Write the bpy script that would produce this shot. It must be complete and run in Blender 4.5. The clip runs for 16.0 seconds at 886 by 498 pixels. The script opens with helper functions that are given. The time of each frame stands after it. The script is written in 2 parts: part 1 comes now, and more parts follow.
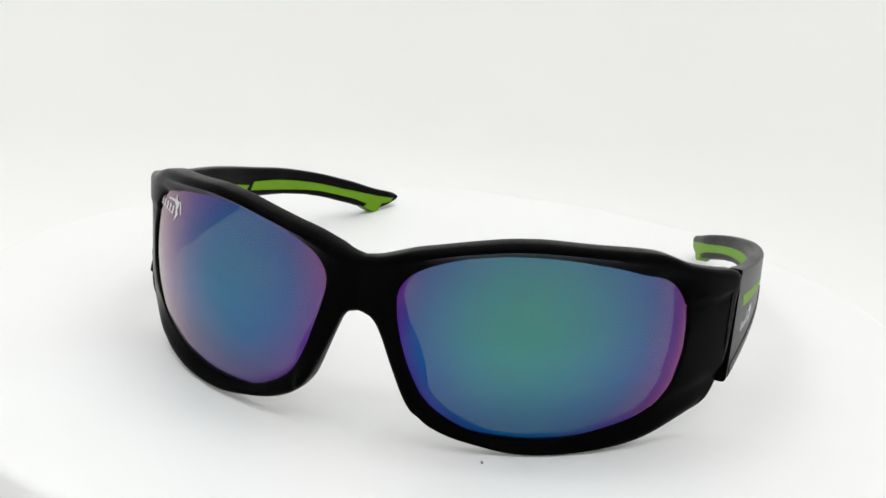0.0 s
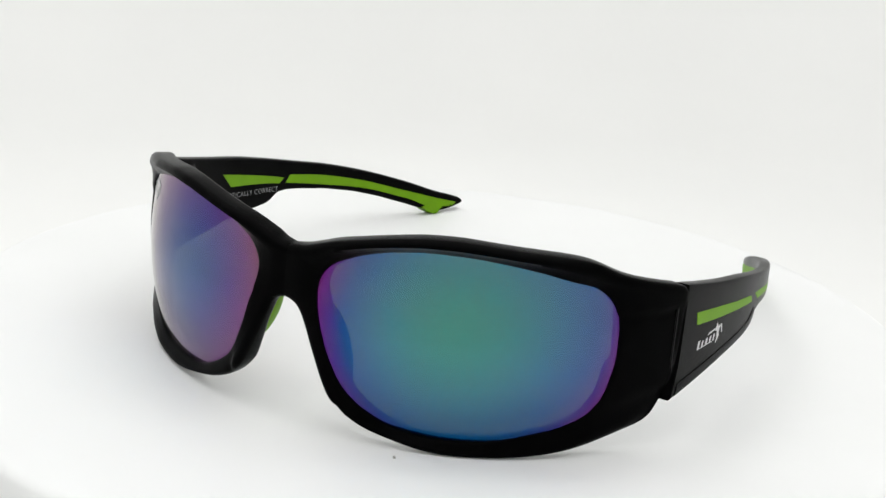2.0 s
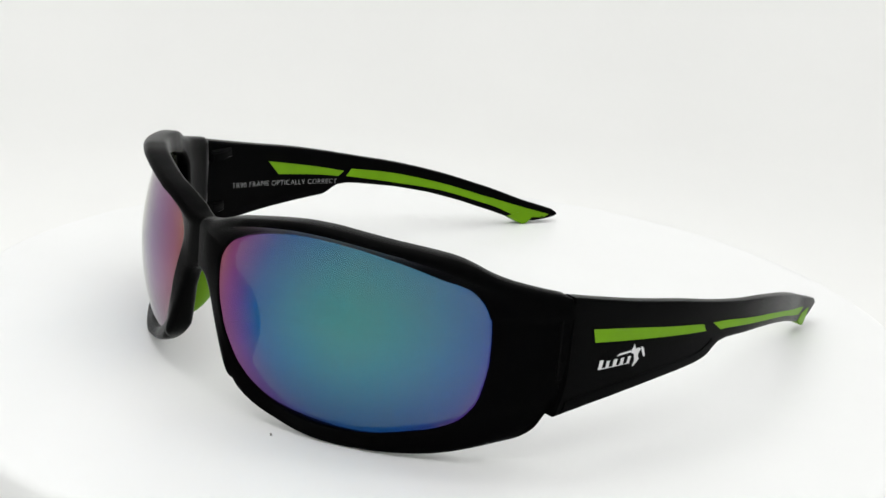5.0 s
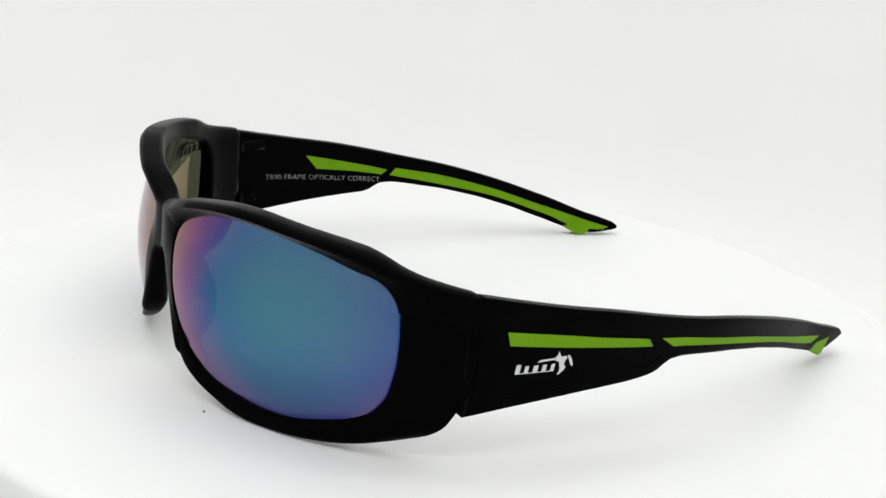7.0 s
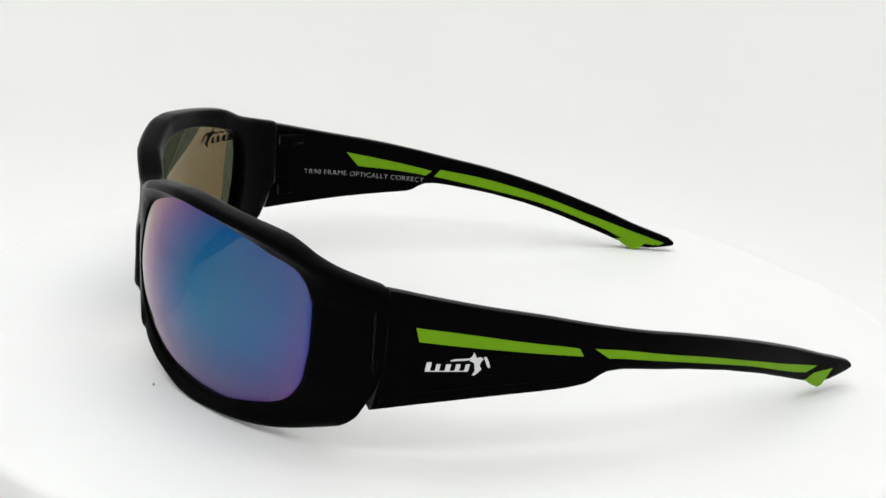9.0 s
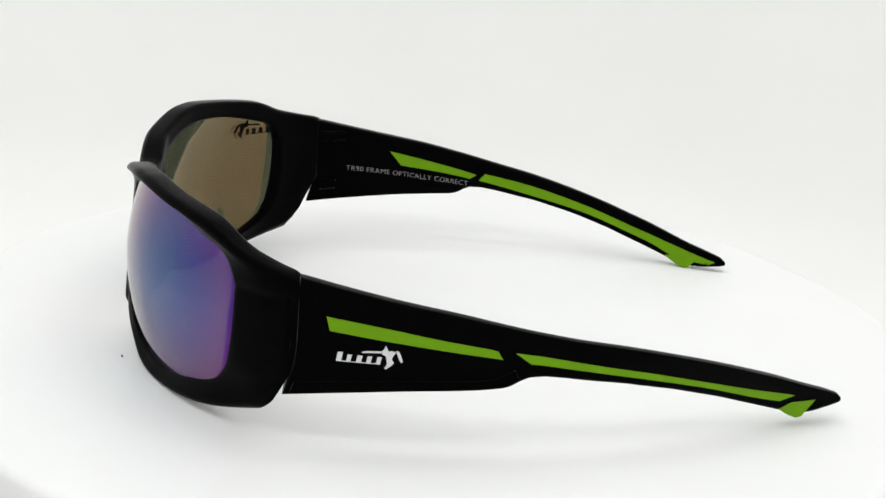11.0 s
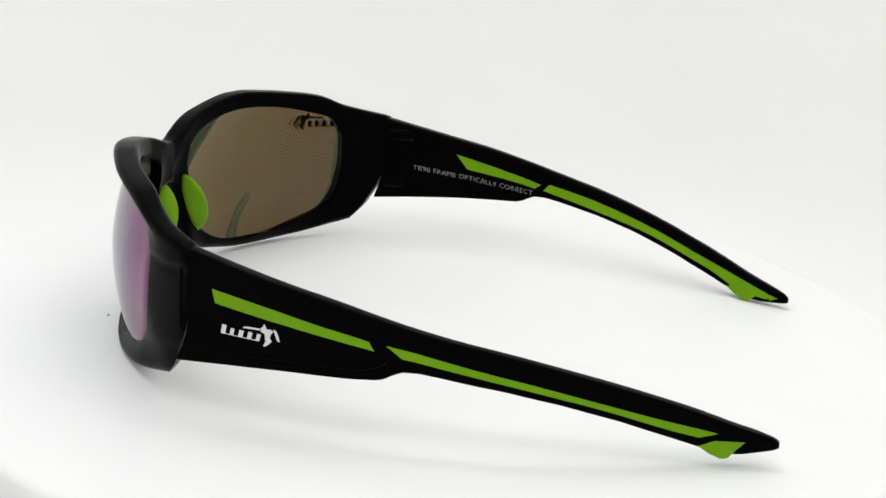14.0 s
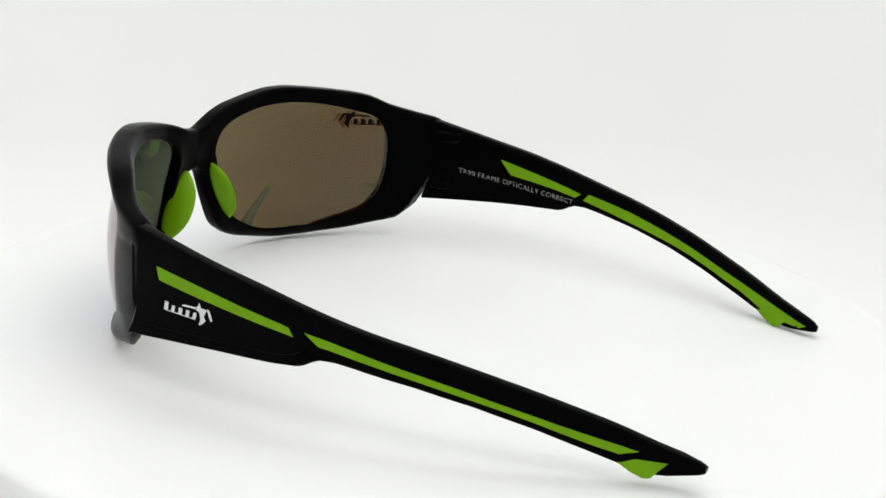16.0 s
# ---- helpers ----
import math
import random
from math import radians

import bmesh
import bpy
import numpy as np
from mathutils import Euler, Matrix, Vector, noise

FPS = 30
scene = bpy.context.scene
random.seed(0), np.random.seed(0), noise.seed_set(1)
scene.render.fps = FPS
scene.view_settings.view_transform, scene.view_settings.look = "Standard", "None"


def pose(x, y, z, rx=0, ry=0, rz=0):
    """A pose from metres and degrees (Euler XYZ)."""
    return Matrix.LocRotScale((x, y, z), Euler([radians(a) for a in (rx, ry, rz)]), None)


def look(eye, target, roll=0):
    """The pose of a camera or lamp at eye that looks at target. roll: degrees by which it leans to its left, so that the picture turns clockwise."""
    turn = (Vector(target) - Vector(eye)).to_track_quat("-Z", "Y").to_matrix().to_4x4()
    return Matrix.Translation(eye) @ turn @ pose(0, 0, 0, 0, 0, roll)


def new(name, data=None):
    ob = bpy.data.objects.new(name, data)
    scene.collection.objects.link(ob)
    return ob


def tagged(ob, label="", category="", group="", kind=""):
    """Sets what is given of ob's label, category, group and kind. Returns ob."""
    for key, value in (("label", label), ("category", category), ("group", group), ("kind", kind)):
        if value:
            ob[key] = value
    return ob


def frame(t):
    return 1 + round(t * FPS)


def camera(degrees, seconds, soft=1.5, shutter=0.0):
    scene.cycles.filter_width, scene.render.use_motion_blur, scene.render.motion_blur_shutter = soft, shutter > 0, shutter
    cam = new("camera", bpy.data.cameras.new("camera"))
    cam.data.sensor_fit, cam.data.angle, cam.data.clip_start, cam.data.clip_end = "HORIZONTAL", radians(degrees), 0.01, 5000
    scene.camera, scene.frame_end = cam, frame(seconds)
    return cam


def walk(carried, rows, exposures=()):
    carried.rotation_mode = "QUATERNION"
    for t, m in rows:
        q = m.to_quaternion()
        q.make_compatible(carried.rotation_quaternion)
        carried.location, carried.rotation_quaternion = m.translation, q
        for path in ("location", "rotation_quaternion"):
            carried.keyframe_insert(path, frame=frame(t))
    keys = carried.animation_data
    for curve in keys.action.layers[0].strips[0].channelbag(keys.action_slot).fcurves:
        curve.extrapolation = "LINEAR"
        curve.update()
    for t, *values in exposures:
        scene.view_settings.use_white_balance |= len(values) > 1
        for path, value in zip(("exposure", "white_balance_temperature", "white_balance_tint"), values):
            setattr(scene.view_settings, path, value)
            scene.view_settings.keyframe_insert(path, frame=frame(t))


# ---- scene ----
# The camera stands still before a turntable in a white light tent.
cam = camera(37.892, 16.0, soft=1.5)
EYE = Vector((0.0, -0.3045, 0.1168))
PITCH, YAW, ROLL = radians(-18.084), radians(0.187), 4.29
AIM = EYE + Vector((math.sin(YAW) * math.cos(PITCH), math.cos(YAW) * math.cos(PITCH), math.sin(PITCH)))
walk(cam, [(0.0, look(EYE, AIM, ROLL)), (16.0, look(EYE, AIM, ROLL))])

# ---- light ----
scene.view_settings.exposure = 0.0
world = bpy.data.worlds.new("tent_world")
scene.world = world
world.use_nodes = True
world.node_tree.nodes["Background"].inputs["Color"].default_value = (1.0, 1.0, 0.98, 1)
world.node_tree.nodes["Background"].inputs["Strength"].default_value = 0.3
panel = bpy.data.lights.new("tent_panel", "AREA")
panel.shape, panel.size, panel.energy = "SQUARE", 0.86, 3.1
panel.color = (0.995, 1.0, 0.995)
panel_lamp = new("tent_panel", panel)
panel_lamp.matrix_world = pose(-0.03, -0.05, 0.62)
# two strips of small lamps under the roof, one overhead and one nearer the tent's mouth
for name, y, z, tilt, watts in (("strip_overhead", 0.02, 0.6, 0, 0.45), ("strip_mouth", -0.36, 0.55, -33, 0.3)):
    strip = bpy.data.lights.new(name, "AREA")
    strip.shape, strip.size, strip.size_y, strip.energy = "RECTANGLE", 0.6, 0.05, watts
    strip.color = (0.995, 1.0, 0.995)
    new(name, strip).matrix_world = pose(0, y, z, -tilt, 0, 0)


# ---- materials ----
def material(name, base, rough=0.5, metal=0.0, bump=0.0, bump_scale=900.0, vary=0.0, vary_scale=30.0, spec=0.5):
    m = bpy.data.materials.new(name)
    m.use_nodes = True
    nt = m.node_tree
    b = nt.nodes["Principled BSDF"]
    b.inputs["Base Color"].default_value = (*base, 1)
    b.inputs["Roughness"].default_value = rough
    b.inputs["Metallic"].default_value = metal
    b.inputs["Specular IOR Level"].default_value = spec
    tc = nt.nodes.new("ShaderNodeTexCoord")
    if vary:
        n = nt.nodes.new("ShaderNodeTexNoise")
        n.inputs["Scale"].default_value = vary_scale
        n.inputs["Detail"].default_value = 5
        nt.links.new(tc.outputs["Object"], n.inputs["Vector"])
        r = nt.nodes.new("ShaderNodeValToRGB")
        r.color_ramp.elements[0].position, r.color_ramp.elements[1].position = 0.3, 0.7
        r.color_ramp.elements[0].color = (*[c * (1 - vary) for c in base], 1)
        r.color_ramp.elements[1].color = (*[min(1, c * (1 + vary)) for c in base], 1)
        nt.links.new(n.outputs["Fac"], r.inputs["Fac"])
        nt.links.new(r.outputs["Color"], b.inputs["Base Color"])
        rr = nt.nodes.new("ShaderNodeMapRange")
        rr.inputs["To Min"].default_value, rr.inputs["To Max"].default_value = rough * 0.88, min(1, rough * 1.12)
        nt.links.new(n.outputs["Fac"], rr.inputs["Value"])
        nt.links.new(rr.outputs["Result"], b.inputs["Roughness"])
    if bump:
        n2 = nt.nodes.new("ShaderNodeTexNoise")
        n2.inputs["Scale"].default_value = bump_scale
        n2.inputs["Detail"].default_value = 3
        nt.links.new(tc.outputs["Object"], n2.inputs["Vector"])
        bp = nt.nodes.new("ShaderNodeBump")
        bp.inputs["Strength"].default_value = bump
        bp.inputs["Distance"].default_value = 0.0002
        nt.links.new(n2.outputs["Fac"], bp.inputs["Height"])
        nt.links.new(bp.outputs["Normal"], b.inputs["Normal"])
    return m


BLACK = material("matte_black_nylon", (0.0007, 0.0007, 0.0008), 0.3, bump=0.25, bump_scale=2500, vary=0.2, vary_scale=160, spec=0.014)
BLACK.node_tree.nodes["Principled BSDF"].inputs["Sheen Weight"].default_value = 0.22
BLACK.node_tree.nodes["Principled BSDF"].inputs["Sheen Roughness"].default_value = 0.3
GREEN = material("lime_rubber", (0.14, 0.315, 0.002), 0.45, bump=0.15, bump_scale=1800, vary=0.06, vary_scale=200, spec=0.12)
WHITE_PLASTIC = material("white_plastic", (0.815, 0.819, 0.819), 0.4, bump=0.04, bump_scale=400, vary=0.012, vary_scale=25, spec=0.3)
CLOTH = material("white_cloth", (0.86, 0.86, 0.851), 0.9, bump=0.1, bump_scale=300, vary=0.012, vary_scale=6, spec=0.1)
DARK = material("dark_plastic", (0.03, 0.03, 0.03), 0.5, bump=0.1, vary=0.1)
PRINT = material("white_print", (0.66, 0.66, 0.67), 0.6, vary=0.05, vary_scale=900)
GREY_PRINT = material("grey_print", (0.3, 0.3, 0.31), 0.6, vary=0.05, vary_scale=900)
# near-black that stands in for the shaded rear of the lens print
MARK_SHADE = material("mark_shade_black", (0.002, 0.002, 0.002), 0.7, vary=0.1, vary_scale=900, spec=0.05)
CRUMB = material("grey_crumb", (0.33, 0.32, 0.3), 0.9, vary=0.2, vary_scale=900)


def lens_material(name, film_ior, film_nm, thinning=0.0, centre=0.0):
    """Smoke-tinted lens under an interference film, which may thin towards the rim as sprayed coatings do."""
    m = material(name, (0.068, 0.074, 0.049), 0.0)
    nt = m.node_tree
    b = nt.nodes["Principled BSDF"]
    b.inputs["Transmission Weight"].default_value = 1.0
    b.inputs["IOR"].default_value = 2.8
    b.inputs["Thin Film IOR"].default_value = film_ior
    b.inputs["Thin Film Thickness"].default_value = film_nm
    if thinning:
        tc = nt.nodes.new("ShaderNodeTexCoord")
        sc = nt.nodes.new("ShaderNodeVectorMath")
        sc.operation = "MULTIPLY"
        sc.inputs[1].default_value = (1 / 0.026, 0, 1 / 0.031)
        mv = nt.nodes.new("ShaderNodeVectorMath")
        mv.operation = "SUBTRACT"
        mv.inputs[1].default_value = (centre, 0, 0)
        nt.links.new(tc.outputs["Object"], mv.inputs[0])
        nt.links.new(mv.outputs["Vector"], sc.inputs[0])
        sq = nt.nodes.new("ShaderNodeVectorMath")
        sq.operation = "DOT_PRODUCT"
        nt.links.new(sc.outputs["Vector"], sq.inputs[0])
        nt.links.new(sc.outputs["Vector"], sq.inputs[1])
        pw = nt.nodes.new("ShaderNodeMath")
        pw.operation = "POWER"
        pw.inputs[1].default_value = 1.0
        nt.links.new(sq.outputs["Value"], pw.inputs[0])
        th = nt.nodes.new("ShaderNodeMapRange")
        th.clamp = False
        th.inputs["To Min"].default_value, th.inputs["To Max"].default_value = film_nm, film_nm * (1 - thinning)
        nt.links.new(pw.outputs["Value"], th.inputs["Value"])
        nt.links.new(th.outputs["Result"], b.inputs["Thin Film Thickness"])
    return m


LENS_COAT = {side: lens_material("mirror_coated_lens", 1.85, 269.0, 0.135, side * 0.0025) for side in (-1, 1)}
LENS_BACK = lens_material("smoke_lens_back", 1.67, 73.0)


# ---- helpers ----
def part(name, bm, mat, parent, label="", smooth=40, origin=None):
    bmesh.ops.recalc_face_normals(bm, faces=bm.faces)
    if origin:
        bmesh.ops.translate(bm, verts=bm.verts, vec=-origin)
    me = bpy.data.meshes.new(name)
    bm.to_mesh(me)
    bm.free()
    for mt in mat if isinstance(mat, (list, tuple)) else [mat]:
        me.materials.append(mt)
    if smooth:
        me.shade_smooth()
        me.set_sharp_from_angle(angle=radians(smooth))
    ob = new(name, me)
    ob.parent = parent
    if origin:
        ob.location = origin
    if label:
        tagged(ob, label)
    return ob


def lathe(bm, profile, n=128):
    """Turns (radius, height) pairs about the z axis."""
    rings = []
    for r, z in profile:
        if r < 1e-6:
            rings.append([bm.verts.new((0, 0, z))])
        else:
            rings.append([bm.verts.new((r * math.cos(2 * math.pi * i / n), r * math.sin(2 * math.pi * i / n), z)) for i in range(n)])
    for a, b in zip(rings, rings[1:]):
        for i in range(n):
            j = (i + 1) % n
            q = [a[i % len(a)], a[j % len(a)], b[j % len(b)], b[i % len(b)]]
            q = [v for k, v in enumerate(q) if v not in q[:k]]
            if len(q) > 2:
                bm.faces.new(q)


def spline(pts, n, closed=False):
    """n points along a Catmull-Rom curve through pts, even in length."""
    p = np.array(pts, float)
    if closed:
        p = np.vstack([p[-1], p, p[0], p[1]])
    else:
        p = np.vstack([2 * p[0] - p[1], p, 2 * p[-1] - p[-2]])
    out = []
    for i in range(1, len(p) - 2):
        for t in np.linspace(0, 1, 24, endpoint=False):
            a, b, c, d = p[i - 1], p[i], p[i + 1], p[i + 2]
            out.append(0.5 * (2 * b + (c - a) * t + (2 * a - 5 * b + 4 * c - d) * t * t + (3 * b - a - 3 * c + d) * t ** 3))
    out.append(p[-2])
    out = np.array(out)
    s = np.concatenate([[0], np.cumsum(np.hypot(*np.diff(out, axis=0).T))])
    u = np.linspace(0, s[-1], n, endpoint=not closed)
    return np.stack([np.interp(u, s, out[:, k]) for k in range(out.shape[1])], 1)


# ---- the tent and the turntable ----
FLOOR = -0.045


def white_sweep():
    """A round pop-up tent: its floor curves up into the wall all round, with no corner."""
    bm = bmesh.new()
    prof = [(0, FLOOR), (0.2, FLOOR), (0.4, FLOOR)]
    prof += [(0.4 + 0.26 * math.sin(a), FLOOR + 0.26 - 0.26 * math.cos(a)) for a in np.linspace(0.05, math.pi / 2, 20)]
    prof += [(0.66, 0.4), (0.66, 0.632)]
    lathe(bm, prof, 160)
    ob = part("backdrop", bm, CLOTH, None, smooth=60)
    sol = ob.modifiers.new("thick", "SOLIDIFY")
    sol.thickness, sol.offset = 0.003, -1
    tagged(ob, "seamless white fabric lining of a round light tent", "backdrop", kind="structure")
    bm = bmesh.new()
    lathe(bm, [(0, 0.635), (0.664, 0.635), (0.664, 0.645), (0, 0.645)], 160)
    tagged(part("ceiling", bm, CLOTH, None, smooth=40), "white fabric roof of the light tent", "ceiling", kind="structure")


white_sweep()

R_DISC = 0.1215


def turntable():
    table = tagged(new("turntable"), "white round display turntable on a dark plastic foot", "turntable")
    table.location = (0, 0, FLOOR)
    bm = bmesh.new()
    h = -FLOOR - 0.0105
    lathe(bm, [(0, 0), (0.098, 0), (0.1, 0.002), (0.1, h - 0.003), (0.098, h), (0, h)], 96)
    part("foot", bm, DARK, table, "dark plastic drive foot")
    bm = bmesh.new()
    prof = [(0, 0), (0.06, 0), (0.105, 0), (R_DISC - 0.005, 0)]
    prof += [(R_DISC - 0.003 + 0.003 * math.sin(a), -0.003 + 0.003 * math.cos(a)) for a in np.linspace(0.1, math.pi / 2, 8)]
    prof += [(R_DISC, -0.007), (R_DISC - 0.0006, -0.0085), (R_DISC - 0.002, -0.0095), (0.1, -0.0098), (0, -0.0098)]
    lathe(bm, prof, 192)
    return part("plate", bm, WHITE_PLASTIC, table, "smooth white turning plate with a rounded rim")


plate = turntable()

# ---- the sunglasses: millimetres, x across, y to the front, z up ----
SHIFT, LIFT, YC = 7.39, -0.7, -7.1
glasses = tagged(new("sunglasses"), "matte black wraparound sunglasses with lime inlays and mirrored lenses", "sunglasses")


def lifted(side, x, z):
    """The front sits a shade askew: its half without the logo is a little higher."""
    if side < 0 or x < 0:
        return z
    z += 0.6 * float(np.interp(x, [40, 60], [0, 1])) * float(np.interp(z, [4, 16], [1, 0]))
    return z + (0.45 + 0.5 * min(1, max(0, (z - 20) / 20)) * float(np.interp(x, [56, 66], [1, 0.2]))) * min(1, x / 35)


def put(side, x, y, z):
    """A point given outwards from the middle; side -1 is the temple that the logo is on."""
    return Vector((side * x - SHIFT, y, z + LIFT)) * 0.001


def r_out(x):
    return np.interp(abs(x), [0, 6, 15, 30, 45, 58, 67, 75], [79.1, 79.9, 81.2, 81.6, 81.2, 80.2, 78.7, 78.3])


def bent(x, d):
    """x and y on the wrap of the front, d outwards from its face."""
    r = r_out(x)
    a = math.asin(max(-1, min(1, x / r)))
    return (r + d) * math.sin(a), YC + (r + d) * math.cos(a)


def bulge(side, x, z):
    """How far the front stands forward of the plain wrap: most at the bridge, and leaning back a little at the top."""
    lean = 0.04 * min(0, 24 - z) * float(np.interp(x, [48, 63], [1, 0]))
    if side < 0:
        return lean + float(np.interp(x, [0, 8, 18, 35, 50, 58, 66], [0.75, 0.65, 0.5, 0.35, -0.05, -0.5, 0.0]))
    return lean + float(np.interp(x, [0, 8, 18, 32, 45, 56, 64, 68], [0.75, 0.7, 0.65, 0.7, 0.6, 0.0, -0.3, -0.5]))


def spread(side, x):
    """The end of the half without the logo reaches a little further out."""
    if side > 0:
        return x + 0.9 * float(np.interp(x, [54, 67], [0, 1])) - 0.4 * float(np.interp(x, [1, 5, 12, 20], [0, 1, 1, 0]))
    return x + 0.5 * float(np.interp(x, [1, 5, 12, 20], [0, 1, 1, 0]))


OUTER = [(0, 38.2), (3, 38.7), (6.2, 39.8), (11, 41.4), (17.4, 42.8), (27.5, 44.5), (33, 44.8), (37.3, 44.6), (46.9, 43.4), (53.7, 42.2), (57.0, 41.0),
         (60.3, 38.9), (64.9, 36.9), (67.3, 35.9), (68.5, 34.6), (68.7, 31.5), (68.6, 26.5), (68.3, 20.5), (68.0, 15), (67.4, 10.8), (66.3, 7.9), (62.9, 5.3), (55.8, 2.5),
         (49.1, 1.3), (40.3, 0.85), (33.1, 1.15), (25.8, 2.6), (19.3, 4.3), (14.2, 6.8), (10.5, 10.5), (7.2, 17.2), (4.9, 22.6), (3.5, 25.4), (1.9, 26.9), (0, 27.3)]
OPEN = [(59.8, 22), (59.8, 28.5), (59.1, 32.7), (57.0, 35.9), (53, 37.4), (47.5, 39.2), (40, 40.7), (33, 41.2), (27, 41.0), (20, 39.9), (14, 38.1), (9.8, 35.9), (7.7, 32.6),
        (7.9, 28.5), (9.6, 22), (11.8, 16.3), (14.6, 11.6), (19, 8), (24, 5.4), (29, 4.1), (35, 3.6), (42, 3.9), (48.9, 5.7), (55.4, 8.5), (58.3, 12.9), (59.3, 17.5)]
MID = np.array((33.0, 22.0))


def polar(curve, angles):
    w = curve - MID
    a = np.unwrap(np.arctan2(w[:, 1], w[:, 0]))
    r = np.hypot(w[:, 0], w[:, 1])
    if a[-1] < a[0]:
        a, r = a[::-1], r[::-1]
    aa = np.concatenate([a - 2 * math.pi, a, a + 2 * math.pi])
    rr = np.concatenate([r, r, r])
    return np.interp(angles, aa, rr)


LENS = dict(r=79.7, yc=-7.115, kz=0.85, z0=21.46)


def lens_put(side, x, z, d=0.0):
    return put(side, x, lens_y(x, z, d) + bulge(side, x, z), lifted(side, x, z))


def lens_y(x, z, d=0.0):
    L = LENS
    return L["yc"] + math.sqrt(max((L["r"] + d) ** 2 - x * x - L["kz"] * (z - L["z0"]) ** 2, 1)) + 1.6 * max(-0.15, 1 - ((abs(x) - 33) / 27) ** 2 - ((z - 22.5) / 20) ** 2)


def front_frame():
    edge = spline(OUTER, 500)
    rim = spline(OUTER, 6000)
    mid_line = np.stack([np.zeros(40), np.linspace(27.3, 38.2, 42)[1:-1]], 1)
    loop = np.vstack([edge, mid_line])
    hole = spline(OPEN, 400, True)
    # rays from the lens's middle, closer together where the bridge runs almost along them
    ang = np.concatenate([np.linspace(-math.pi, math.pi, 224, endpoint=False), np.radians(np.linspace(166.2, 179.3, 30)), np.radians(np.linspace(170.55, 171.75, 22)),
                          np.radians(np.linspace(150.3, 160.1, 14))])
    ang = np.unique(ang.round(5))
    K = len(ang)
    for corner in ((0, 38.2), (0, 27.3)):
        a = math.atan2(corner[1] - MID[1], corner[0] - MID[0]) % (2 * math.pi)
        a = a if a < math.pi else a - 2 * math.pi
        ang[np.argmin(abs(ang - a))] = a
    ro, ri = polar(loop, ang), polar(hole, ang)
    js = np.array([0, 0.04, 0.1, 0.2, 0.32, 0.45, 0.58, 0.7, 0.8, 0.88, 0.94, 0.98, 1.0])
    bm = bmesh.new()
    front, back = [], []
    for k in range(K):
        u = np.array((math.cos(ang[k]), math.sin(ang[k])))
        fr, bk = [], []
        for s in js:
            p = MID + u * (ri[k] + (ro[k] - ri[k]) * s)
            if p[0] < 0.02:
                p[0] = 0.0
            do = np.min(np.hypot(*(rim - p).T))
            di = s * (ro[k] - ri[k])

            def fall(dist, r):
                t = max(0.0, 1 - dist / r)
                return r * (1 - math.sqrt(max(0, 1 - t * t)))

            # the section is deep at the lens and thin at the outer edge
            deep = np.interp(p[0], [0, 8, 50, 60, 68], [4.3, 5.9, 6.4, 5.4, 4.0])
            high = float(np.interp(p[1], [30, 38], [0, 1])) * float(np.interp(p[0], [54, 62], [1, 0]))
            edge_depth = min(deep, 4.0 + 1.4 * high)
            depth = deep + (edge_depth - deep) * s ** 0.8
            nose = float(np.interp(p[1], [6, 11, 16, 21], [0.6, 1, 0.5, 0])) * float(np.interp(p[0], [4, 7, 15, 19], [0, 1, 1, 0]))
            depth += 1.8 * nose * s
            lip = 1.3 * float(np.interp(u[0], [-1, 0.3, 0.8], [1, 0.75, 0])) * (0.55 if u[1] > 0.3 else 1.0)
            pb = p - u * lip * (1 - s) ** 2
            y0 = bent(p[0], 0)[1]
            sink = min(0.0, (lens_y(p[0], p[1]) - y0) * math.sqrt(1 - (p[0] / 82) ** 2) + 0.2)
            low = float(np.interp(p[1], [9, 16], [1, 0])) * float(np.interp(p[0], [12.0, 13.2], [0, 1]))
            flange = 0.35 * low * float(np.interp(p[0], [52, 62], [1, 0])) * float(np.interp(s, [0.45, 0.85], [0, 1]))
            ledge = -0.45 * float(np.interp(p[1] - 12.2 - (p[0] - 59.5) * 0.5, [-2.2, 0.0], [1, 0])) * float(np.interp(p[0], [56, 61.5], [0, 1]))
            cap = 0.4 * float(np.interp(p[1], [30.6, 31.1], [0, 1])) * float(np.interp(p[0], [57, 63], [0, 1])) - 0.25 * (abs(p[1] - 30.6) < 0.5) * float(np.interp(p[0], [58, 62], [0, 1]))
            fd = cap + sink * max(0.0, 1 - s / (0.6 + 0.4 * low)) + flange + ledge - fall(do, 1.3 + 1.4 * low + 0.4 * high) - fall(di, 0.4)
            bd = -depth + fall(do, min(1.7 - 0.6 * high, depth * 0.4)) + fall(di, 0.6)
            bd = min(bd, fd - 0.5)
            x, y = bent(p[0], fd)
            fr.append(bm.verts.new(put(1, x, y, p[1])))
            x, y = bent(pb[0], bd)
            bk.append(bm.verts.new(put(1, x, y, pb[1])))
        front.append(fr)
        back.append(bk)
    M = len(js)
    for k in range(K):
        n = (k + 1) % K
        for j in range(M - 1):
            bm.faces.new((front[k][j], front[k][j + 1], front[n][j + 1], front[n][j]))
            bm.faces.new((back[k][j], back[n][j], back[n][j + 1], back[k][j + 1]))
        bm.faces.new((front[k][0], front[n][0], back[n][0], back[k][0]))
        middle = all(abs(q.co.x * 1000 + SHIFT) < 0.03 for q in (front[k][-1], front[n][-1]))
        if not middle:
            bm.faces.new((front[k][-1], back[k][-1], back[n][-1], front[n][-1]))
    geo = bm.verts[:] + bm.edges[:] + bm.faces[:]
    dup = bmesh.ops.duplicate(bm, geom=geo)["geom"]
    for q in dup:
        if isinstance(q, bmesh.types.BMVert):
            q.co.x = -q.co.x - 2 * SHIFT * 0.001
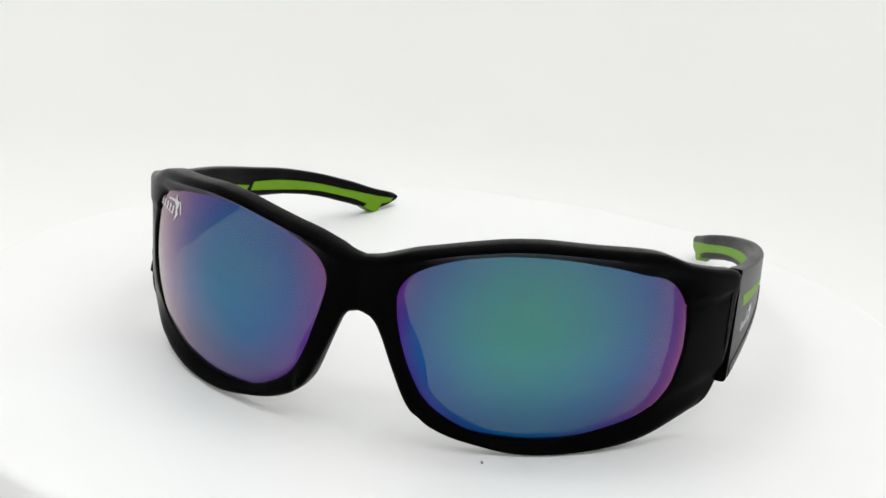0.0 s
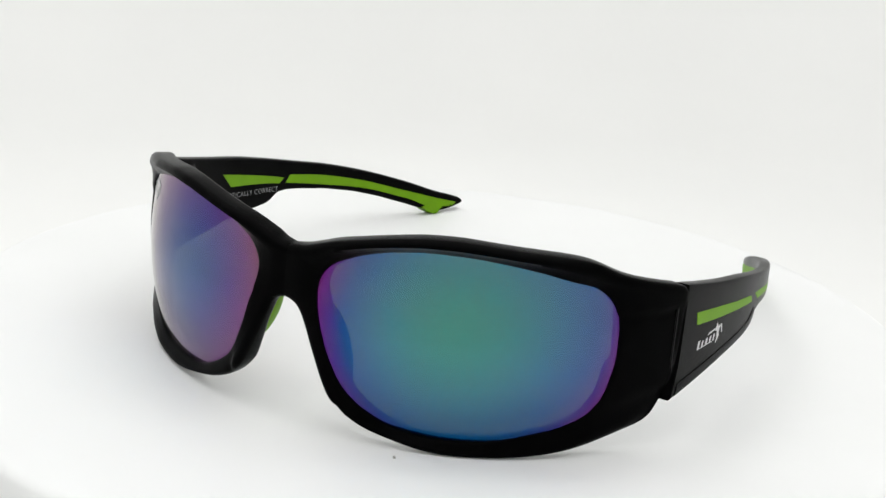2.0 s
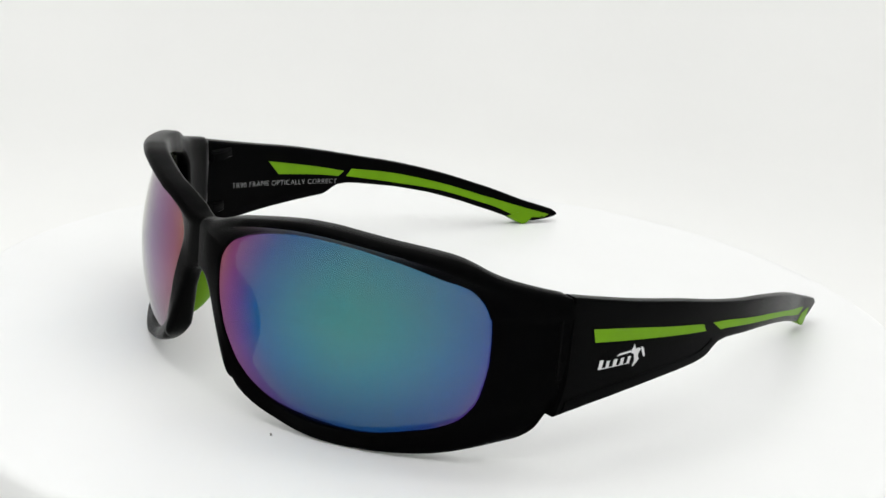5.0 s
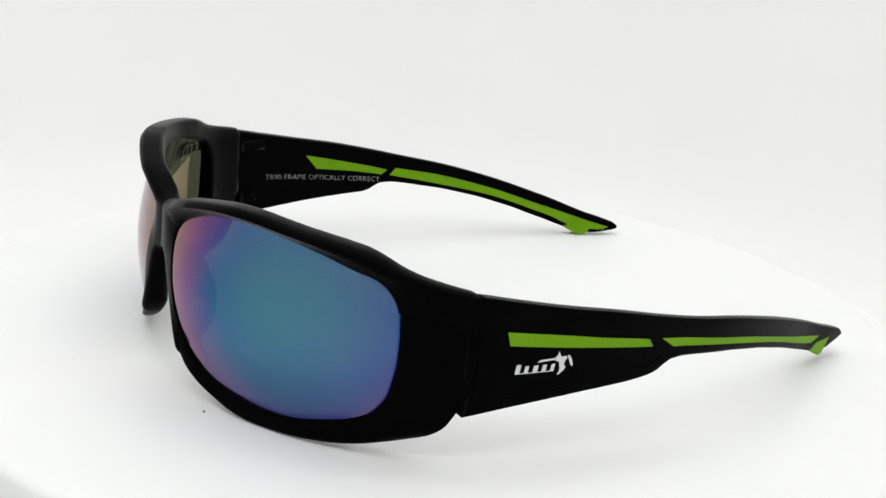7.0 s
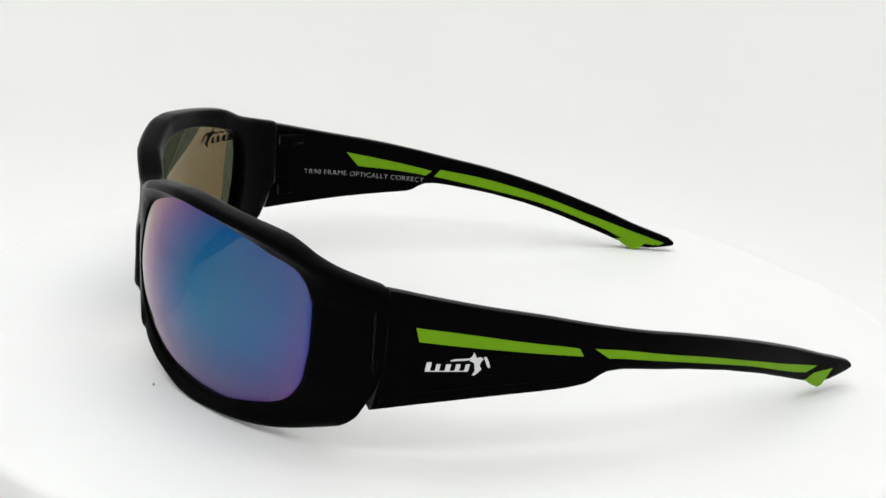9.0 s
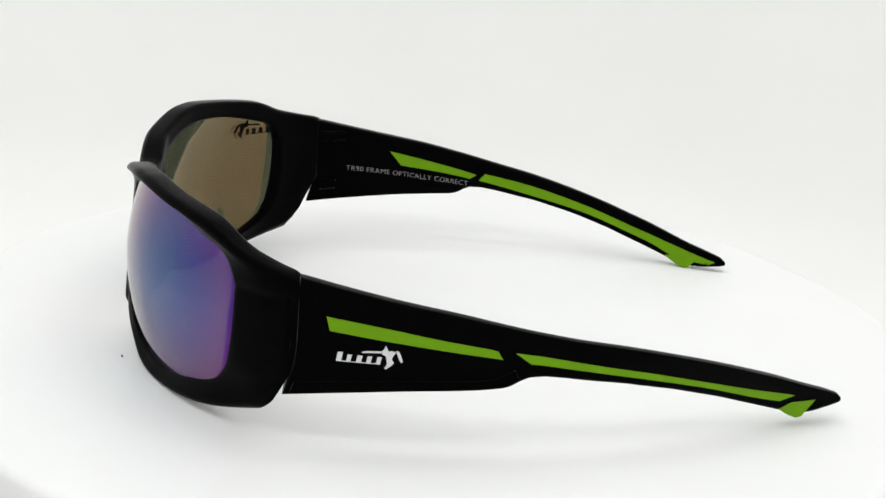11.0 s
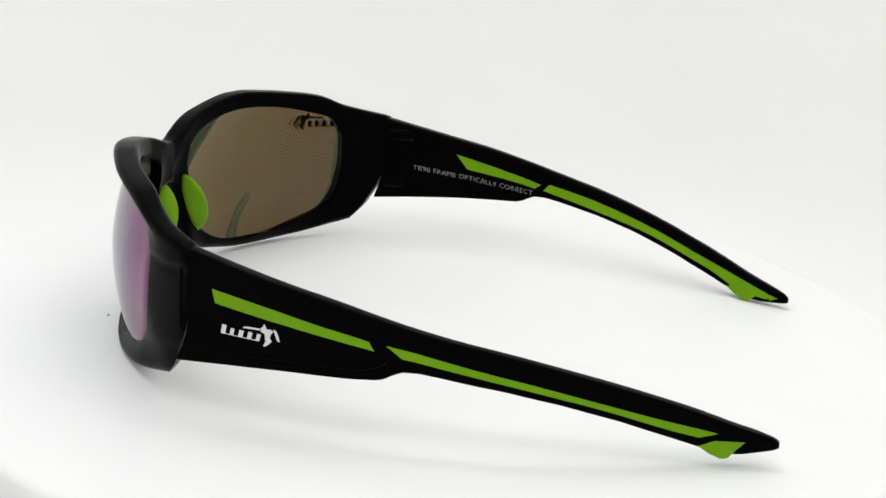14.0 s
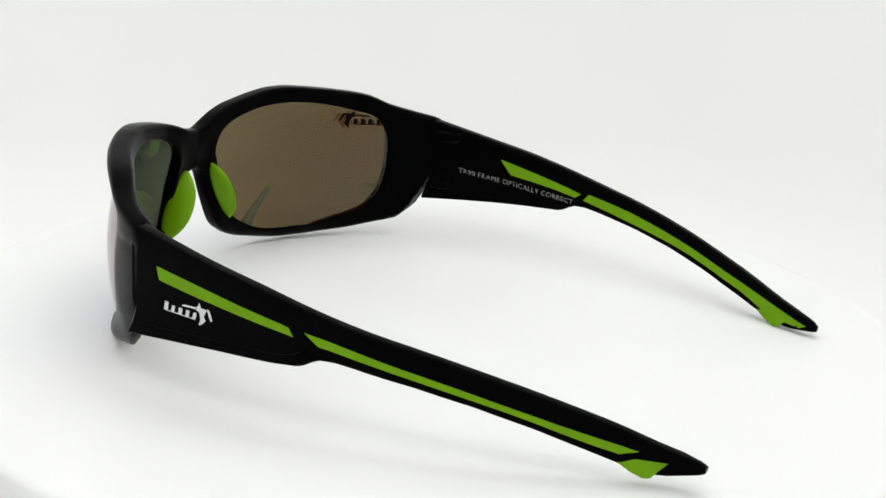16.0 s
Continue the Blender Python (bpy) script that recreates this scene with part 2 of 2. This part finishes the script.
    bmesh.ops.remove_doubles(bm, verts=bm.verts, dist=2e-5)
    for q in bm.verts:
        x, z = q.co.x * 1000 + SHIFT, q.co.z * 1000 - LIFT
        side = 1 if x > 0 else -1
        y = q.co.y * 1000
        if abs(x) > 57:
            # the end is cut off where the temple closes against it, on a slant below
            back = float(np.interp(z, [5, 7.6, 9.2, 15.6, 19.0, 36], [39.8, 37.7, 36.5, 33.4, 31.9, 31.75])) + (0.4 if side > 0 and z < 19 else 0.0)
            y = max(y, back - bulge(side, abs(x), z))
        q.co = put(side, spread(side, abs(x)), y + bulge(side, abs(x), z), lifted(1, x, z))
    return part("front_frame", bm, BLACK, glasses, "matte black full-rim front with a keyhole bridge", 50)


frame_front = front_frame()

def lens(side):
    hole = spline(OPEN, 96, True)
    bm = bmesh.new()
    layers = []
    rings = np.linspace(0, 1, 13)[1:]
    for d in (0.0, -1.4):
        grid = [[bm.verts.new(lens_put(side, MID[0], MID[1], d))]]
        for s in rings:
            ring = []
            for h in hole:
                w = h - MID
                p = MID + w * s * (1 + 0.75 / np.hypot(*w))
                ring.append(bm.verts.new(lens_put(side, p[0], p[1], d)))
            grid.append(ring)
        layers.append(grid)
    n = len(hole)
    for li, grid in enumerate(layers):
        for i in range(n):
            j = (i + 1) % n
            f = bm.faces.new((grid[0][0], grid[1][i], grid[1][j]))
            f.material_index = li
            for a, b in zip(grid[1:], grid[2:]):
                f = bm.faces.new((a[i], b[i], b[j], a[j]))
                f.material_index = li
    for i in range(n):
        j = (i + 1) % n
        f = bm.faces.new((layers[0][-1][i], layers[1][-1][i], layers[1][-1][j], layers[0][-1][j]))
        f.material_index = 2
    return part("lens", bm, [LENS_COAT[side], LENS_BACK, BLACK], glasses, "green-blue mirror-coated curved lens", 60, put(side, MID[0], lens_y(MID[0], MID[1]), 22.5))


lens_logo_side = lens(-1)
lens_print_side = lens(1)

# ---- temples ----
TOP_Y = [36, 32.4, 24, 13, 1, -11, -22, -31, -42, -54, -66, -76, -80, -82.6, -84.2, -85]
TOP_Z = [36.3, 35.9, 34.2, 32.0, 29.9, 27.4, 25.2, 23.5, 20.9, 17.5, 13.5, 9.9, 8.6, 7.7, 7.0, 6.2]
BOT_Y = [36, 35, 23, 11.5, 0, -7.5, -9.2, -11.0, -12.8, -16, -20, -32, -43, -54, -62, -69.4, -74, -77, -82, -84.2, -85]
BOT_Z = [11.2, 11.3, 12.8, 14.0, 14.9, 15.4, 15.9, 17.0, 17.8, 18.0, 17.6, 15.9, 13.6, 10.5, 7.7, 5.1, 3.9, 3.6, 4.4, 4.8, 5.4]
WAYS = {
    -1: ([40, 33, 26, 12, -8, -25, -40, -55, -70, -79, -86], [67.3, 68.1, 68.85, 69.9, 69.9, 67.9, 63.9, 58.4, 52.2, 49.2, 46.6]),
    1: ([40, 33, 23, 11, -3, -16, -30, -45, -60, -77, -86], [66.8, 67.9, 69.5, 70.8, 70.8, 69.9, 67.9, 64.9, 61.0, 55.5, 51.9]),
}


def smooth_at(xs, ys, x):
    """A value on a smooth curve through falling xs."""
    xs, ys = np.array(xs[::-1], float), np.array(ys[::-1], float)
    m = np.gradient(ys, xs)
    i = int(np.clip(np.searchsorted(xs, x) - 1, 0, len(xs) - 2))
    h = xs[i + 1] - xs[i]
    t = min(max((x - xs[i]) / h, 0), 1)
    return (2 * t ** 3 - 3 * t * t + 1) * ys[i] + (t ** 3 - 2 * t * t + t) * h * m[i] + (-2 * t ** 3 + 3 * t * t) * ys[i + 1] + (t ** 3 - t * t) * h * m[i + 1]


def outside(side, y):
    return smooth_at(*WAYS[side], y)


def thick(y):
    return float(np.interp(y, [-85, -80, -60, -12, 0, 36], [2.0, 3.0, 3.0, 2.9, 3.2, 3.6]))


def arm_put(side, x, y, z):
    """A point on a temple; the one without the logo sits lower at its tip and reaches a little further."""
    if side > 0:
        z += float(np.interp(y, [-86, -75, -64, -48, -31, -10], [-2.5, -2.2, -1.4, -0.9, -0.5, 0]))
        y -= float(np.interp(y, [-85, -60], [1.9, 0]))
    return put(side, x, y, z)


def hinge_shift(y, z):
    w = np.interp(y, [12, 31.5], [0, 1])
    return w * (np.interp(z, [11.1, 14.7, 18, 21.5, 26, 33, 36], [2.6, 1.0, 0.5, 0.9, 0.95, 0.9, 1.0]))


def seam_shift(y, z):
    """The temple's front edge is upright above and slants forward below."""
    w = float(np.interp(y, [12, 31.5], [0, 1]))
    return w * float(np.interp(z, [11.1, 12.2, 15.6, 17.5, 21.5, 36], [3.2, 3.0, 1.5, 1.0, 0.5, 0.35]))


def face(side, y, z):
    """The outer x and the thickness of the temple where its surface passes through y and z."""
    p = y
    for _ in range(4):
        p = y - seam_shift(p, z)
    return outside(side, p), thick(p)


def temple(side):
    bm = bmesh.new()
    ys = np.concatenate([[32.9, 31.8], np.linspace(31.6, -6, 24), np.linspace(-7, -18, 18)[:-1], np.linspace(-18, -78, 30), np.linspace(-79, -84.9, 12)])
    rings = []
    for y in ys:
        zt, zb = smooth_at(TOP_Y, TOP_Z, y), float(np.interp(-y, [-q for q in BOT_Y], BOT_Z))
        x1, th = outside(side, y), thick(y)
        if y > 31.7:
            # the stub that goes into the end of the front
            x1, th, zt, zb = x1 - 0.7, th - 1.2, zt - 0.8, max(zb, 18.5)
        h = zt - zb
        r1, r2 = min(1.1, th * 0.45, h * 0.45), min(0.8, th * 0.4, h * 0.45)
        ring = []
        low_z, high_z = zb + r2, zt - r1
        r0 = min(0.5, r1)
        for cx, cz, r, a0 in ((x1 - r0, zt - r0, r0, 0), (x1 - th + r1, zt - r1, r1, 90), (x1 - th + r2, zb + r2, r2, 180), (x1 - r2, zb + r2, r2, 270)):
            for a in (0, 22.5, 45, 67.5, 90):
                z = cz + r * math.sin(radians(a0 + a))
                ring.append(bm.verts.new(arm_put(side, cx + r * math.cos(radians(a0 + a)), y + seam_shift(y, z), z)))
            if a0 in (90, 270):
                for f in np.linspace(0, 1, 9)[1:-1]:
                    z = high_z + (low_z - high_z) * (f if a0 == 90 else 1 - f)
                    ring.append(bm.verts.new(arm_put(side, x1 if a0 == 270 else x1 - th, y + seam_shift(y, z), z)))
        rings.append(ring)
    for a, b in zip(rings, rings[1:]):
        for i in range(len(a)):
            j = (i + 1) % len(a)
            bm.faces.new((a[i], a[j], b[j], b[i]))
    bm.faces.new(rings[0])
    bm.faces.new(rings[-1])
    return part("temple", bm, BLACK, glasses, "slim matte black temple arm with lime inlays", 35)


def inlay(side, outer, top, bottom, parent, label, n=40, mat=None, name="inlay", up=0.1):
    """A flush strip of rubber between two lines of (y, z) on the outer (1) or inner (-1) face."""
    t, b = spline(top, n), spline(bottom, n)
    bm = bmesh.new()
    cols = []
    for p, q in zip(t, b):
        col = []
        for v, lift in ((0, -0.35), (0, 0.6), (0.5, 1), (1, 0.6), (1, -0.35)):
            y, z = q + (p - q) * v
            y += hinge_shift(y, z)
            x1, th = face(side, y, z)
            x = x1 + up * lift if outer > 0 else x1 - th - up * lift
            col.append(bm.verts.new(arm_put(side, x, y, z)))
        cols.append(col)
    for a, c in zip(cols, cols[1:]):
        for i in range(4):
            bm.faces.new((a[i], a[i + 1], c[i + 1], c[i]))
        bm.faces.new((a[4], a[0], c[0], c[4]))
    bm.faces.new(cols[0])
    bm.faces.new(cols[-1])
    return part(name, bm, mat or GREEN, parent, label, 30)


def prism(side, outline, x_in, x_out, name, mat, parent, label=""):
    """A block through the thickness of the temple with an outline of (y, z)."""
    bm = bmesh.new()
    a = [bm.verts.new(arm_put(side, outside(side, y) + x_out, y, z)) for y, z in outline]
    b = [bm.verts.new(arm_put(side, outside(side, y) - thick(y) - x_in, y, z)) for y, z in outline]
    bm.faces.new(a)
    bm.faces.new(b[::-1])
    for i in range(len(a)):
        j = (i + 1) % len(a)
        bm.faces.new((a[i], b[i], b[j], a[j]))
    bmesh.ops.bevel(bm, geom=[e for e in bm.edges], offset=0.00015, segments=2, affect="EDGES")
    return part(name, bm, mat, parent, label, 40)


def temple_set(side):
    arm = temple(side)
    inlay(side, 1, [(26.1, 28.6), (16.1, 27.1), (5.4, 25.3), (-5.3, 23.6), (-6.5, 22.7)], [(25.4, 25.75), (16.0, 24.5), (5.3, 23.2), (-4.0, 22.1), (-7.2, 21.7)], arm, "lime rubber inlay strip")
    inlay(side, 1, [(-9.5, 23.1), (-16.3, 22.2), (-27.4, 20.0), (-38.9, 17.5), (-50.9, 14.3), (-63.5, 10.7), (-72.9, 8.3)],
          [(-12.8, 20.8), (-16.5, 20.4), (-27.6, 18.5), (-39.0, 16.1), (-51.1, 13.0), (-63.8, 8.9), (-69.3, 7.4)], arm, "lime rubber inlay strip")
    inlay(side, -1, [(11.1, 27.3), (-2, 24.6), (-14.5, 21.8)], [(7.6, 23.2), (-4, 21.8), (-12.7, 20.4)], arm, "lime rubber inlay strip")
    inlay(side, -1, [(-17.0, 22.3), (-31, 20.2), (-47.4, 16.3), (-63.6, 11.3), (-74.0, 8.3), (-82.2, 5.9)],
          [(-15.3, 20.2), (-31, 17.4), (-47.6, 14.0), (-64, 8.8), (-72.0, 5.6), (-80.5, 4.9)], arm, "lime rubber inlay strip")
    inlay(side, 1, [(31.4, 14.9), (12, 16.4), (-3, 17.2), (-7.8, 18.4), (-9.6, 19.6)], [(31.4, 12.5), (12, 14.3), (-3, 15.3), (-8.2, 16.2), (-10.6, 17.8)], arm, "raised black lower ridge",
          mat=BLACK, name="ridge", up=0.28)
    prism(side, [(-69.2, 5.6), (-72.3, 6.9), (-78.6, 6.8), (-76.8, 5.0), (-75.4, 3.1), (-74.0, 2.85), (-71.6, 4.0)], 0.12, 0.12, "heel", GREEN, arm, "lime rubber heel at the temple tip")
    return arm


logo_temple = temple_set(-1)
text_temple = temple_set(1)


def nose_pad(side):
    bm = bmesh.new()
    bmesh.ops.create_uvsphere(bm, u_segments=24, v_segments=16, radius=1)
    a, b = np.array((5.4, 28.4)), np.array((14.6, 11.2))
    for q in bm.verts:
        u, w, d = q.co.z, q.co.x, q.co.y
        c = a + (b - a) * (u * 0.5 + 0.5)
        full = (1 - 0.9 * abs(u) ** 2.6) / math.sqrt(max(1 - u * u, 0.04))
        x = c[0] + w * full * 1.9 + 0.3
        z = c[1] + w * full * 1.0
        px, py = bent(x, -5.0 + d * full * 3.8 - 1.2 * (1 - u * u))
        q.co = put(side, px, py, z)
    return part("nose_pad", bm, GREEN, frame_front, "lime rubber nose pad")


nose_pad(-1)
nose_pad(1)


def hinge(side, parent):
    """The moulded hinge knuckle on the inner face where the temple meets the front."""
    bm = bmesh.new()
    for y0, y1, z0, z1, depth in ((23.8, 31.2, 29.9, 33.2, 1.7), (26.2, 31.2, 15.6, 19.0, 1.3)):
        ring = []
        for y, k in ((y0, 0.2), ((y0 + y1) / 2, 1.0), (y1, 1.0)):
            x = outside(side, y) - thick(y)
            ring.append([bm.verts.new(put(side, x + 0.3, y, z0)), bm.verts.new(put(side, x - depth * k, y, z0 + 0.5)),
                         bm.verts.new(put(side, x - depth * k, y, z1 - 0.5)), bm.verts.new(put(side, x + 0.3, y, z1))])
        for a, b in zip(ring, ring[1:]):
            for i in range(4):
                bm.faces.new((a[i], a[(i + 1) % 4], b[(i + 1) % 4], b[i]))
        bm.faces.new(ring[0])
        bm.faces.new(ring[-1])
    bmesh.ops.bevel(bm, geom=[e for e in bm.edges], offset=0.0003, segments=2, affect="EDGES")
    part("hinge", bm, BLACK, parent, "moulded black hinge knuckle", 40)
    # the tongue that joins the temple to the front inside the seam
    bm = bmesh.new()
    low = 20.0 if side > 0 else 16.4
    x = outside(side, 32)
    ring = [[bm.verts.new(put(side, x + dx, y, z)) for y, z in ((28, low + 1.5), (33.2, low), (34.4, low + 3), (34.4, 33.8), (28, 34.2))] for dx in (-2.7, -0.9)]
    bm.faces.new(ring[0])
    bm.faces.new(ring[1][::-1])
    for i in range(5):
        bm.faces.new((ring[0][i], ring[0][(i + 1) % 5], ring[1][(i + 1) % 5], ring[1][i]))
    bmesh.ops.bevel(bm, geom=[e for e in bm.edges], offset=0.0002, segments=2, affect="EDGES")
    return part("hinge_tongue", bm, BLACK, parent, "black hinge tongue", 40)


hinge(-1, logo_temple)
hinge(1, text_temple)


def lettering():
    """The small printed line on the inner face of one temple."""
    cu = bpy.data.curves.new("lettering", "FONT")
    cu.body = "TR90 FRAME OPTICALLY CORRECT"
    cu.size = 1.0
    cu.resolution_u = 3
    cu.offset = -0.016
    cu.space_character = 1.06
    tmp = bpy.data.objects.new("lettering_tmp", cu)
    scene.collection.objects.link(tmp)
    bpy.context.view_layer.update()
    me = bpy.data.meshes.new_from_object(tmp.evaluated_get(bpy.context.evaluated_depsgraph_get()))
    bpy.data.objects.remove(tmp)
    xs = [v.co.x for v in me.vertices]
    hs = [v.co.y for v in me.vertices]
    wide, tall = max(xs) - min(xs), max(hs)
    for v in me.vertices:
        y = 23.0 - 35.2 * (v.co.x - min(xs)) / wide
        z = 21.5 - 0.0935 * (23.0 - y) + 1.4 * v.co.y / tall
        y += hinge_shift(y, z)
        x1, th = face(1, y, z)
        v.co = arm_put(1, x1 - th - 0.06, y, z)
    me.materials.append(GREY_PRINT)
    ob = new("lettering", me)
    ob.parent = text_temple
    return tagged(ob, "small grey printed line of capitals")


lettering()

# a plain stand-in for the maker's mark: slanted bars, a long stroke over them and a leaping figure
BARS = [(0.1, 0.95, 2.0), (1.95, 0.8, 1.6), (3.75, 0.95, 1.6), (5.6, 0.85, 1.6), (7.4, 0.8, 1.6)]
MARK = [[(4.7, 2.35), (4.95, 2.6), (5.5, 2.85), (6.6, 2.9), (8.4, 3.0), (8.4, 2.6), (6.5, 2.55), (5.3, 2.4)],
        [(8.45, 2.4), (8.5, 3.2), (8.85, 3.45), (9.1, 4.25), (9.35, 3.8), (9.7, 3.1), (10.4, 3.25), (11.0, 2.9), (10.6, 2.3), (10.3, 1.5), (10.75, 0.8),
         (10.1, 0.05), (9.3, -0.6), (8.95, -0.45), (9.45, 0.5), (9.3, 1.5), (9.2, 2.1)],
        [(10.95, 3.35), (11.55, 3.2), (12.0, 2.3), (12.35, 1.1), (12.0, 0.95), (11.6, 1.6), (11.35, 2.3)]]


def flat_mark(bm, at):
    """Lays the mark flat on a surface."""
    for poly in MARK:
        bm.faces.new([bm.verts.new(at(u, w)) for u, w in poly])
    last = None
    for start, wide, tall in BARS:
        lean, high = 0.2 * tall, 0.2 + tall
        low = [bm.verts.new(at(u, 0.27)) for u in (start, start + wide)]
        mid = [bm.verts.new(at(u, 0.45)) for u in (start, start + wide)]
        top = [bm.verts.new(at(u + lean, high)) for u in (start, start + wide)]
        bm.faces.new((low[0], low[1], mid[1], mid[0]))
        bm.faces.new((mid[0], mid[1], top[1], top[0]))
        if last:
            bm.faces.new((last[0], low[0], mid[0], last[1]))
        last = (low[1], mid[1])
    bmesh.ops.triangulate(bm, faces=bm.faces)


def temple_mark():
    def at(u, w):
        y, z = 24.3 - u, 19.5 + w - 0.02 * u
        y += hinge_shift(y, z)
        return arm_put(-1, face(-1, y, z)[0] + 0.06, y, z)

    bm = bmesh.new()
    flat_mark(bm, at)
    return part("printed_mark", bm, PRINT, logo_temple, "white printed mark", 0)


def lens_mark(name, lift, mat, label):
    def at(u, w):
        x, z = 58.4 - u * 0.87, 32.4 + w * 1.1 + 0.04 * u
        return lens_put(1, x, z, lift)

    bm = bmesh.new()
    flat_mark(bm, at)
    bmesh.ops.translate(bm, verts=bm.verts, vec=-lens_print_side.location)
    return part(name, bm, mat, lens_print_side, label, 0)


temple_mark()
lens_mark("printed_mark", 0.09, PRINT, "white printed mark")
# added black copy behind the lens: paints the print's unlit rear, seen from inside
lens_mark("mark_shade_copy", -1.46, MARK_SHADE, "added black copy of the mark on the lens back, for the print's shaded rear")


def crumb(name, x, y, size, label):
    bm = bmesh.new()
    bmesh.ops.create_icosphere(bm, subdivisions=2, radius=size)
    for q in bm.verts:
        q.co *= 0.8 + 0.5 * noise.noise(q.co * 3000 + Vector((x * 1000, 0, 0)))
        q.co += Vector((x, y, size * 0.7))
    return tagged(part(name, bm, CRUMB, None), label, "crumb")


speck = crumb("dust_crumb", -0.0454, -0.0655, 0.00035, "tiny grey dust crumb lying on the white plate")


def motions():
    rows = []
    for i in range(17):
        s = (i - 7) / 8
        rows.append((i, -math.degrees(0.8552 * s - 0.0018 * s * s - 0.0005 * s ** 3)))
    walk(plate, [(t, pose(0, 0, -FLOOR, 0, 0, a)) for t, a in rows])
    walk(speck, [(t, pose(0, 0, 0, 0, 0, a)) for t, a in rows])
    walk(glasses, [(t, pose(0, 0, 0, 0, 0, a + 119.4)) for t, a in rows])


motions()
